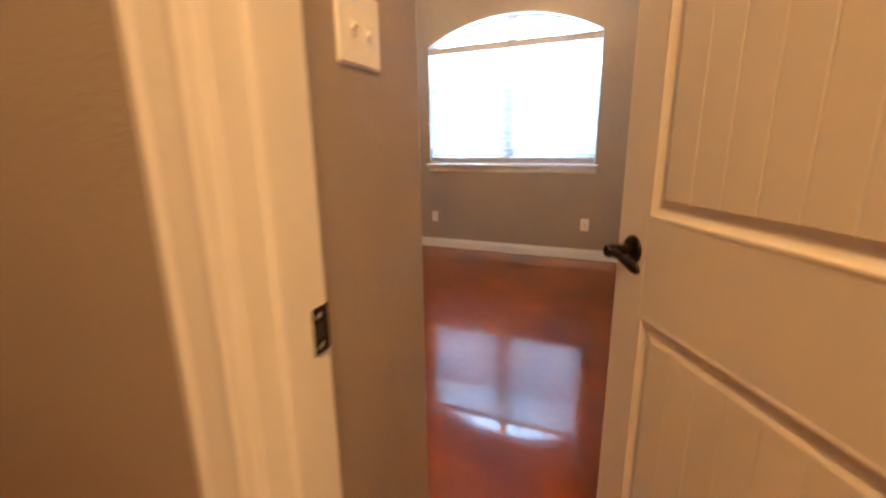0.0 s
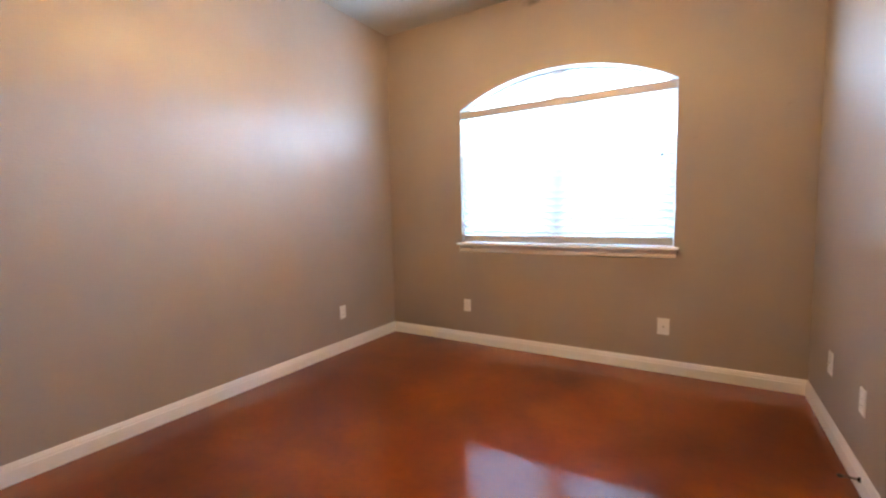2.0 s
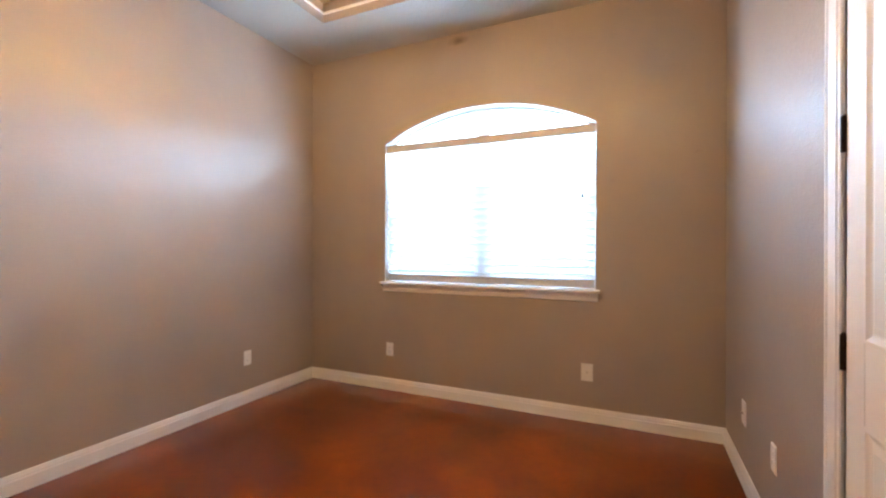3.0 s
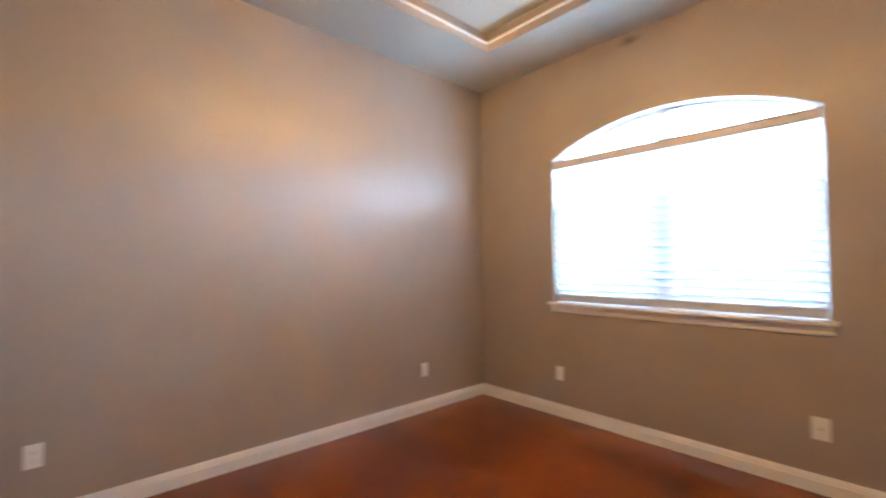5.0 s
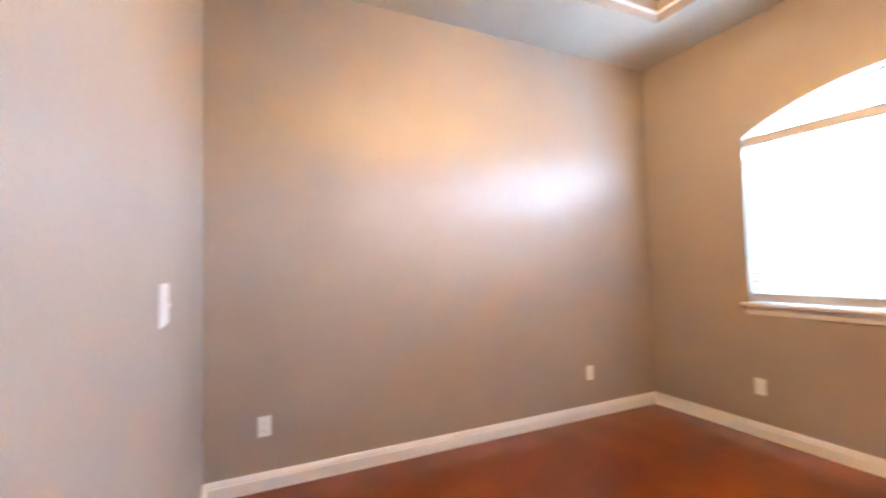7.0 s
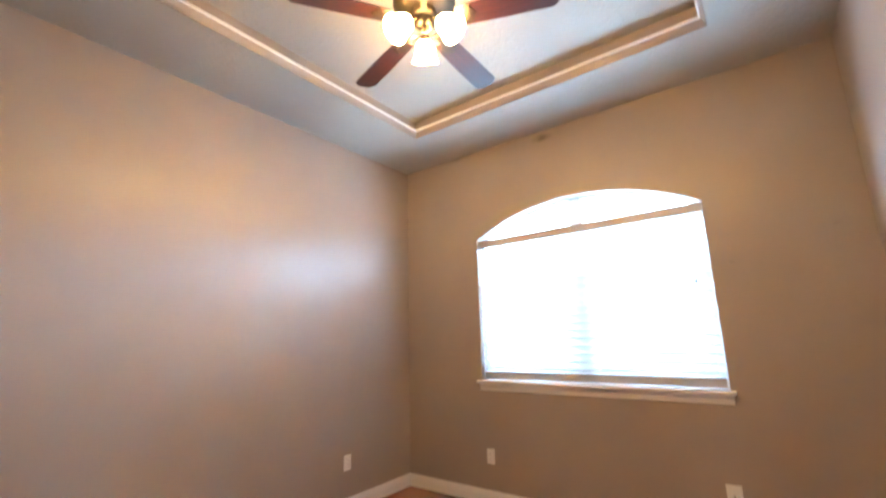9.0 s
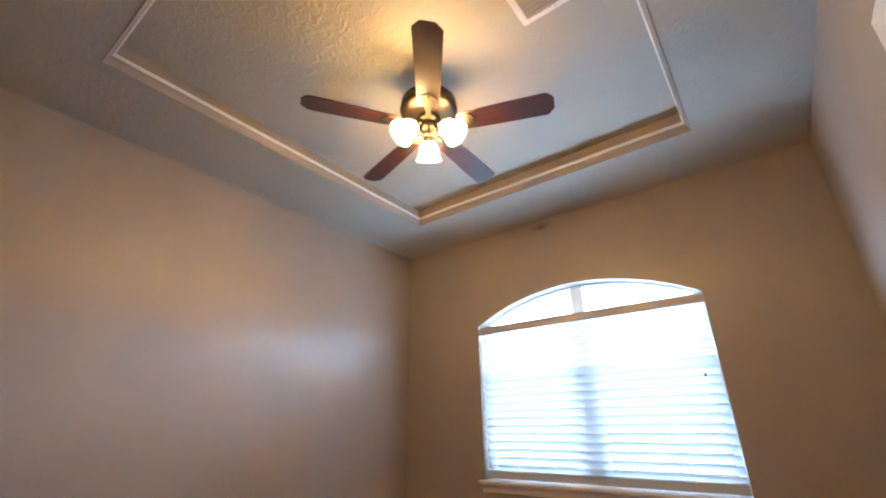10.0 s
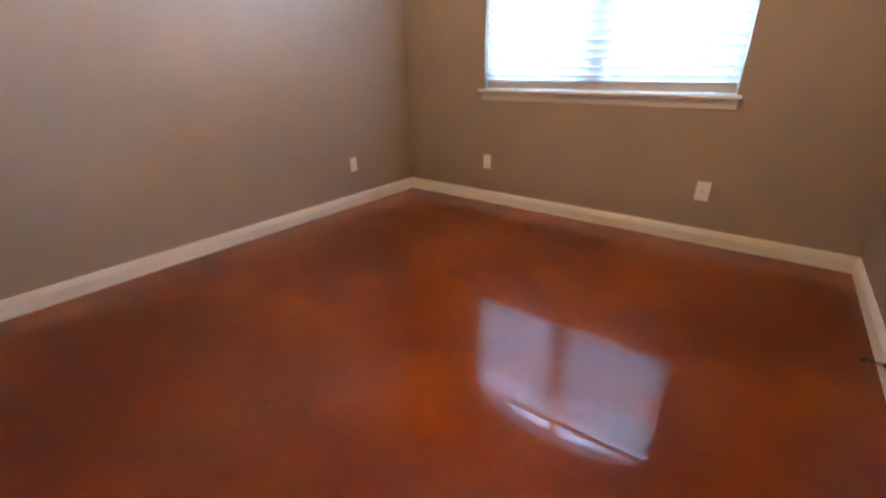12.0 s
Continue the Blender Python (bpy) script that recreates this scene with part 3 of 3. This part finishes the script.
for s in (-1, 1):
    xa, xb = sorted((s * MUL, s * (HALFW - FW)))
    low = part("lower_sash", box(xa, FY0 + 0.006, FW, xa + 0.035, FY0 + 0.034, MEET + 0.02, 0.002), VINYL, win)
    part("sash_stile", box(xb - 0.035, FY0 + 0.006, FW, xb, FY0 + 0.034, MEET + 0.02, 0.002), VINYL, low)
    part("sash_rail", box(xa + 0.035, FY0 + 0.006, FW, xb - 0.035, FY0 + 0.034, FW + 0.045, 0.002), VINYL, low)
    part("meeting_rail", box(xa + 0.035, FY0 + 0.006, MEET - 0.02, xb - 0.035, FY0 + 0.036, MEET + 0.02, 0.002), VINYL, low)
    up = part("upper_sash", box(xa, FY0 + 0.036, MEET + 0.02, xa + 0.028, FY1 - 0.004, BAR - 0.02, 0.002), VINYL, win)
    part("sash_stile", box(xb - 0.028, FY0 + 0.036, MEET + 0.02, xb, FY1 - 0.004, BAR - 0.02, 0.002), VINYL, up)
    panes = [("pane", box(xa + 0.03, FY0 + 0.018, FW + 0.04, xb - 0.03, FY0 + 0.022, MEET - 0.015), GLASS),
             ("pane", box(xa + 0.025, FY0 + 0.048, MEET + 0.0, xb - 0.025, FY0 + 0.052, BAR - 0.015), GLASS),
             ("insect_screen", box(xa + 0.005, FY1 - 0.003, FW, xb - 0.005, FY1 - 0.001, MEET + 0.02), SCREEN)]
    half = [(x, H + z) for x, z in arch_points(HALFW - FW + 0.004, RISE - 0.016, 28) if s * x > MUL * 0.85]
    edge = s * MUL * 0.85
    ends = sorted(half, key=lambda p: p[0])
    top_z = H + RISE - 0.018
    outline = [(edge, BAR + 0.042), (edge, top_z)] + (ends if s > 0 else ends[::-1]) + [(s * (HALFW - FW + 0.004), BAR + 0.042)]
    panes.append(("pane", flat(outline, FY0 + 0.03, FY0 + 0.034), GLASS))
    for nm, bm, mat in panes:
        o = part(nm, bm, mat, win, "grey mesh insect screen" if mat is SCREEN else "clear glass pane")
        o.visible_shadow = mat is SCREEN
STOOL = [(0, 0), (-0.040, 0), (-0.046, -0.005), (-0.046, -0.019), (-0.040, -0.024), (0, -0.024)]
part("window_sill", prism([(q, p) for q, p in [(0.16, 0), (0, 0)] + STOOL[1:] + [(0.16, -0.024)]], (-HALFW + 0.001, 0, 0), (0, 1, 0), (0, 0, 1), (2 * HALFW - 0.002, 0, 0)), TRIM, win, "white-painted wooden sill board")
for s in (-1, 1):
    xa, xb = sorted((s * (HALFW - 0.001), s * (HALFW + 0.030)))
    part("sill_horn", prism([(-0.001, 0)] + STOOL[1:-1] + [(-0.001, -0.024)], (xa, 0, 0), (0, 1, 0), (0, 0, 1), (xb - xa, 0, 0)), TRIM, win)
APRON = [(0, -0.024), (-0.016, -0.024), (-0.016, -0.058), (-0.011, -0.066), (-0.011, -0.078), (-0.005, -0.086), (0, -0.086)]
part("apron", prism(APRON, (-HALFW - 0.016, -0.0005, 0), (0, 1, 0), (0, 0, 1), (2 * HALFW + 0.032, 0, 0)), TRIM, win, "white moulded apron under the sill")

# ---- window blind ----
BW = HALFW - 0.012
blind = empty("window_blind", pose(MID, 0.045, SILL), "white wide-slat horizontal blind, slats half open", "window blind")
part("headrail", box(-BW, -0.022, H - 0.066, BW, 0.028, H - 0.014, 0.002), PLASTIC, blind)
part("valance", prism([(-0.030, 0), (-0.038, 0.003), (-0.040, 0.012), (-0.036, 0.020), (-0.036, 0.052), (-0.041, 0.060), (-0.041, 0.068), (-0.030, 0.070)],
                      (-BW - 0.006, 0, H - 0.078), (0, 1, 0), (0, 0, 1), (2 * BW + 0.012, 0, 0)), BLINDSHADED, blind, "white moulded valance, greyed for shade")
rail = part("bottom_rail", box(-BW, -0.031, -0.008, BW, 0.031, 0.008, 0.004, None, 2), BLINDSHADED, blind, "white bottom rail hanging just above the sill, greyed for shade")
rail.matrix_basis = pose(0, -0.004, 0.040, -66, 0, 0)


def slat_mesh():
    bm = bmesh.new()
    top, low = [], []
    for k in range(7):
        q = -1 + k / 3
        y, z = q * 0.031, 0.0016 * (1 - q * q)
        top.append([bm.verts.new((x, y, z + 0.0014)) for x in (-BW, BW)])
        low.append([bm.verts.new((x, y, z - 0.0014)) for x in (-BW, BW)])
    for k in range(6):
        bm.faces.new((top[k][0], top[k][1], top[k + 1][1], top[k + 1][0]))
        bm.faces.new((low[k + 1][0], low[k + 1][1], low[k][1], low[k][0]))
        for e in (0, 1):
            bm.faces.new((top[k][e], top[k + 1][e], low[k + 1][e], low[k][e]))
    for k in (0, 6):
        bm.faces.new((top[k][0], top[k][1], low[k][1], low[k][0]))
    return mesh_of(bm, "slat", SLAT, True)


SLATS, PITCH, TILT = 18, 0.0585, -57.0
slat = slat_mesh()
for i in range(SLATS):
    o = new("slat", slat)
    o.parent = blind
    o.matrix_basis = pose(0, 0, 0.078 + i * PITCH, TILT + random.uniform(-1.2, 1.2), 0, 0)
for x in (-0.62, 0.0, 0.62):
    for y in (-0.031, 0.031):
        part("ladder_cord", tube([(x, y, 0.04), (x, y, H - 0.07)], 0.0009, 6), PLASTIC, blind)
cord = part("lift_cord", tube([(0.80, -0.046, 0.70), (0.80, -0.045, H - 0.07)], 0.0010, 6), PLASTIC, blind)
part("cord_tassel", lathe([(0, 0.030), (0.003, 0.028), (0.0065, 0.004), (0.006, 0), (0, -0.001)], 12, pose(0.80, -0.046, 0.675)), SLOT, cord, "small dark cord tassel", True)
part("cord_tassel", lathe([(0, 0.030), (0.003, 0.028), (0.0065, 0.004), (0.006, 0), (0, -0.001)], 12, pose(-0.80, -0.046, 0.13)), PLASTIC, blind, "small cord tassel", True)

# ---- ceiling fan ----
FX, FY, FZ = (TX0 + TX1) / 2 - 0.014, (TY0 + TY1) / 2, 2.868
fan = empty("ceiling_fan", pose(FX, FY, TRAY), "flush-mount ceiling fan with five dark cherry blades and three lit shades", "ceiling fan")
D = TRAY - FZ
part("canopy", lathe([(0, 0), (0.062, 0), (0.066, -0.006), (0.066, -0.040), (0.060, -0.048), (0, -0.048)], 48), PEWTER, fan, "", True)
part("neck", lathe([(0.046, -0.046), (0.046, -0.150), (0.060, -0.168)], 36), PEWTER, fan, "", True)
part("motor_housing", lathe([(0.060, -0.150), (0.120, -0.156), (0.145, -0.164), (0.152, -0.174), (0.154, -0.215), (0.158, -0.220), (0.158, -0.230), (0.148, -0.244),
                             (0.118, -0.258), (0.080, -0.266), (0, -0.268)], 56), PEWTER, fan, "antique brass motor housing", True)
part("switch_cup", lathe([(0.055, -0.264), (0.062, -0.272), (0.064, -0.296), (0.058, -0.306), (0.040, -0.314), (0, -0.316)], 40), PEWTER, fan, "", True)
fit_hub = part("light_fitter", lathe([(0.045, -0.312), (0.050, -0.320), (0.048, -0.348), (0.034, -0.364), (0.012, -0.372), (0.010, -0.384), (0, -0.386)], 36), PEWTER, fan, "antique brass light kit", True)


def blade_mesh():
    bm = bmesh.new()
    plan = [(0.165, -0.050), (0.20, -0.056), (0.42, -0.064), (0.60, -0.067), (0.628, -0.068), (0.634, -0.065), (0.661, -0.037), (0.664, -0.031), (0.664, 0.031), (0.661, 0.037), (0.634, 0.065), (0.628, 0.068), (0.60, 0.067), (0.42, 0.064), (0.20, 0.056), (0.165, 0.050)]
    prism(plan, (0, 0, -0.003), (1, 0, 0), (0, 1, 0), (0, 0, 0.006), bm)
    bmesh.ops.bevel(bm, geom=bm.edges[:], offset=0.0012, segments=1, affect="EDGES")
    return mesh_of(bm, "blade", BLADE)


def iron_mesh():
    bm = bmesh.new()
    prism([(0.085, -0.020), (0.14, -0.013), (0.17, -0.016), (0.20, -0.040), (0.235, -0.046), (0.250, -0.030), (0.268, 0.0), (0.250, 0.030), (0.235, 0.046), (0.20, 0.040), (0.17, 0.016), (0.14, 0.013), (0.085, 0.020)],
          (0, 0, -0.009), (1, 0, 0), (0, 1, 0), (0, 0, 0.005), bm)
    for x, y in ((0.215, -0.026), (0.215, 0.026), (0.248, 0.0)):
        lathe([(0, -0.0135), (0.005, -0.0125), (0.006, -0.009)], 12, pose(x, y, 0), bm)
    return mesh_of(bm, "blade_iron", PEWTER)


bl, ir = blade_mesh(), iron_mesh()
for k in range(5):
    turn = pose(0, 0, -D, 0, 0, math.degrees(0.359) + 72 * k) @ pose(0, 0, 0, -11, 0, 0)
    b = new("blade", bl)
    b.parent = fan
    b.matrix_basis = turn
    b["label"] = "dark cherry fan blade with clipped corners"
    i = new("blade_iron", ir)
    i.parent = b
for k in range(3):
    a = 128.5 + 120 * k
    arm_turn = pose(0, 0, -0.332, 0, 0, a)
    arm = part("lamp_arm", tube([(0.036, 0, 0), (0.052, 0, 0.004), (0.070, 0, -0.002), (0.080, 0, -0.016)], [0.011, 0.009, 0.009, 0.014], 14), BRASS, fan, "brass lamp arm", True)
    arm.matrix_basis = arm_turn
    tip = pose(0.074, 0, -0.010, 0, -44, 0) @ Matrix.Scale(1.1, 4)
    part("socket", lathe([(0.010, 0.004), (0.022, -0.002), (0.024, -0.020), (0.020, -0.024)], 24, tip), BRONZE, arm, "dark bronze lamp socket", True)
    part("lamp_shade", lathe([(0.021, -0.016), (0.026, -0.022), (0.040, -0.040), (0.047, -0.062), (0.049, -0.086), (0.056, -0.106), (0.064, -0.116), (0.0625, -0.1175), (0.053, -0.106),
                              (0.046, -0.086), (0.044, -0.062), (0.037, -0.041), (0.023, -0.023), (0, -0.020)], 36, tip), SHADE, arm, "lit frosted bell-shaped glass shade", True)
    part("bulb", lathe([(0, -0.022), (0.010, -0.024), (0.013, -0.038), (0.022, -0.056), (0.025, -0.068), (0.021, -0.082), (0.010, -0.091), (0, -0.093)], 24, tip), BULB, arm, "lit warm bulb", True)
for x, y, n in ((0.050, -0.020, 0.08), (-0.03, 0.046, 0.07)):
    chain = part("pull_chain", tube([(x, y, -0.300), (x, y, -0.300 - n)], 0.0012, 6), BRASS, fan)
    part("chain_knob", lathe([(0, 0), (0.004, -0.004), (0.006, -0.016), (0.004, -0.026), (0, -0.028)], 12, pose(x, y, -0.300 - n)), BRASS, chain, "", True)

# ---- ceiling vent ----
VX0, VX1, VY0, VY1 = 2.308, 2.64, -2.075, -1.775
vent = empty("ceiling_vent", pose((VX0 + VX1) / 2, (VY0 + VY1) / 2, TRAY), "white stamped-metal air grille on the tray ceiling", "air vent")
vx, vy = (VX1 - VX0) / 2, (VY1 - VY0) / 2
part("backing", box(-vx + 0.02, -vy + 0.02, -0.003, vx - 0.02, vy - 0.02, -0.001), VOID, vent)
lip = [(0, 0), (0.006, -0.008), (0.030, -0.010), (0.034, -0.006), (0.034, 0)]
for p0, p1, u in (((-vx, -vy, 0), (-vx, vy, 0), (1, 0, 0)), ((-vx, vy, 0), (vx, vy, 0), (0, -1, 0)), ((vx, vy, 0), (vx, -vy, 0), (-1, 0, 0)), ((vx, -vy, 0), (-vx, -vy, 0), (0, 1, 0))):
    part("frame", mitred(lip, p0, p1, u, (0, 0, 1), 1, 1), TRIM, vent)
for k in range(9):
    y = -vy + 0.045 + k * (2 * vy - 0.09) / 8
    o = part("slat", box(-vx + 0.034, -0.0145, -0.0008, vx - 0.034, 0.0145, 0.0008), VOID, vent)
    o.matrix_basis = pose(0, y, -0.008, 13, 0, 0)
part("damper_lever", box(vx - 0.16, vy - 0.030, -0.022, vx - 0.155, vy - 0.026, -0.008, 0.001), STEEL, vent)


# ---- wall plates ----
def plate_shell(w, h):
    bm = box(-w / 2, -0.006, -h / 2, w / 2, 0, h / 2)
    edges = [e for e in bm.edges if all(v.co.y < -0.005 for v in e.verts)]
    bmesh.ops.bevel(bm, geom=edges, offset=0.004, segments=2, affect="EDGES")
    return bm


def screw_at(x, z, parent):
    part("screw", lathe([(0, 0.0012), (0.0025, 0.001), (0.0032, 0)], 10, pose(x, -0.006, z, 90)), PLASTIC, parent)


def outlet(m, group="wall outlets"):
    o = empty("wall_outlet", m, "white duplex power outlet plate low on the wall", "outlet", group)
    part("plate", plate_shell(0.072, 0.117), PLASTIC, o)
    for z in (-0.0195, 0.0195):
        bm = prism([(0.0168 * max(-1, min(1, 1.25 * math.cos(a))), 0.0142 * math.sin(a)) for a in (k * math.tau / 20 for k in range(20))], (0, -0.006, z), (1, 0, 0), (0, 0, 1), (0, -0.0022, 0))
        f = part("receptacle", bm, PLASTIC, o)
        for x, hh in ((-0.0063, 0.0040), (0.0063, 0.0033)):
            part("slot", box(x - 0.0010, -0.0086, z + 0.002 - hh, x + 0.0010, -0.0081, z + 0.002 + hh), SLOT, f)
        part("slot", lathe([(0, 0.0005), (0.0024, 0.0004), (0.0024, 0)], 10, pose(0, -0.0082, z - 0.0085, 90)), SLOT, f)
    screw_at(0, 0, o)
    return o


first = outlet(pose(0.884, 0.0, 0.362))
copy_thing(first, pose(0.0, -0.765, 0.365, 0, 0, 90))
copy_thing(first, pose(0.0, -3.268, 0.365, 0, 0, 90))
copy_thing(first, pose(W, -1.075, 0.385, 0, 0, -90))
cable = empty("cable_plate", pose(2.562, 0.0, 0.360), "white cable jack plate low on the wall", "wall plate")
part("plate", plate_shell(0.082, 0.127), PLASTIC, cable)
jack = part("jack", lathe([(0.0065, 0), (0.0065, 0.004), (0.0045, 0.004), (0.0045, 0.011), (0, 0.011)], 12, pose(0, -0.006, 0, 90)), STEEL, cable, "threaded metal jack")
screw_at(0, 0.042, cable)
screw_at(0, -0.042, cable)
copy_thing(cable, pose(W, -0.525, 0.385, 0, 0, -90))


def switch(m, gangs, label):
    s = empty("light_switch", m, label, "light switch")
    w = 0.070 + 0.046 * (gangs - 1) + 0.012
    part("plate", plate_shell(w, 0.122), PLASTIC, s)
    for g in range(gangs):
        x = (g - (gangs - 1) / 2) * 0.046
        part("bezel", box(x - 0.006, -0.0068, -0.013, x + 0.006, -0.0058, 0.013), PLASTIC, s)
        t = part("toggle", prism([(-0.0045, 0), (-0.0035, -0.0095), (0.0035, -0.0095), (0.0045, 0)], (x - 0.004, 0, 0), (0, 0, 1), (0, 1, 0), (0.008, 0, 0)), PLASTIC, s)
        t.matrix_basis = pose(0, -0.006, 0.0, 28 if g % 2 else -28, 0, 0)
        screw_at(x, 0.030, s)
        screw_at(x, -0.030, s)
    return s


switch(pose(NOOK, -3.829, 1.374, 0, 0, 90), 2, "ivory two-gang toggle switch plate by the entry door")
switch(pose(1.298, BACK, 1.188, 0, 0, 180), 2, "white two-gang toggle switch plate on the back wall")

# ---- door stop on the baseboard ----
stop = empty("door_stop", pose(W - 0.012, -1.150, 0.062, 0, -90, 0), "dark bronze spring door stop fixed to the baseboard", "door stop")
part("base", lathe([(0, 0), (0.012, 0), (0.012, 0.004), (0.006, 0.010), (0, 0.010)], 16), BRONZE, stop, "", True)
coil = []
for k in range(121):
    a = k * math.tau / 10
    coil.append((0.0052 * math.cos(a), 0.0052 * math.sin(a), 0.008 + 0.052 * k / 120))
part("spring", tube(coil, 0.0012, 5), BRONZE, stop, "", True)
part("rubber_tip", lathe([(0, 0.078), (0.005, 0.077), (0.0075, 0.072), (0.0075, 0.060), (0, 0.058)], 14), RUBBER, stop, "black rubber tip", True)

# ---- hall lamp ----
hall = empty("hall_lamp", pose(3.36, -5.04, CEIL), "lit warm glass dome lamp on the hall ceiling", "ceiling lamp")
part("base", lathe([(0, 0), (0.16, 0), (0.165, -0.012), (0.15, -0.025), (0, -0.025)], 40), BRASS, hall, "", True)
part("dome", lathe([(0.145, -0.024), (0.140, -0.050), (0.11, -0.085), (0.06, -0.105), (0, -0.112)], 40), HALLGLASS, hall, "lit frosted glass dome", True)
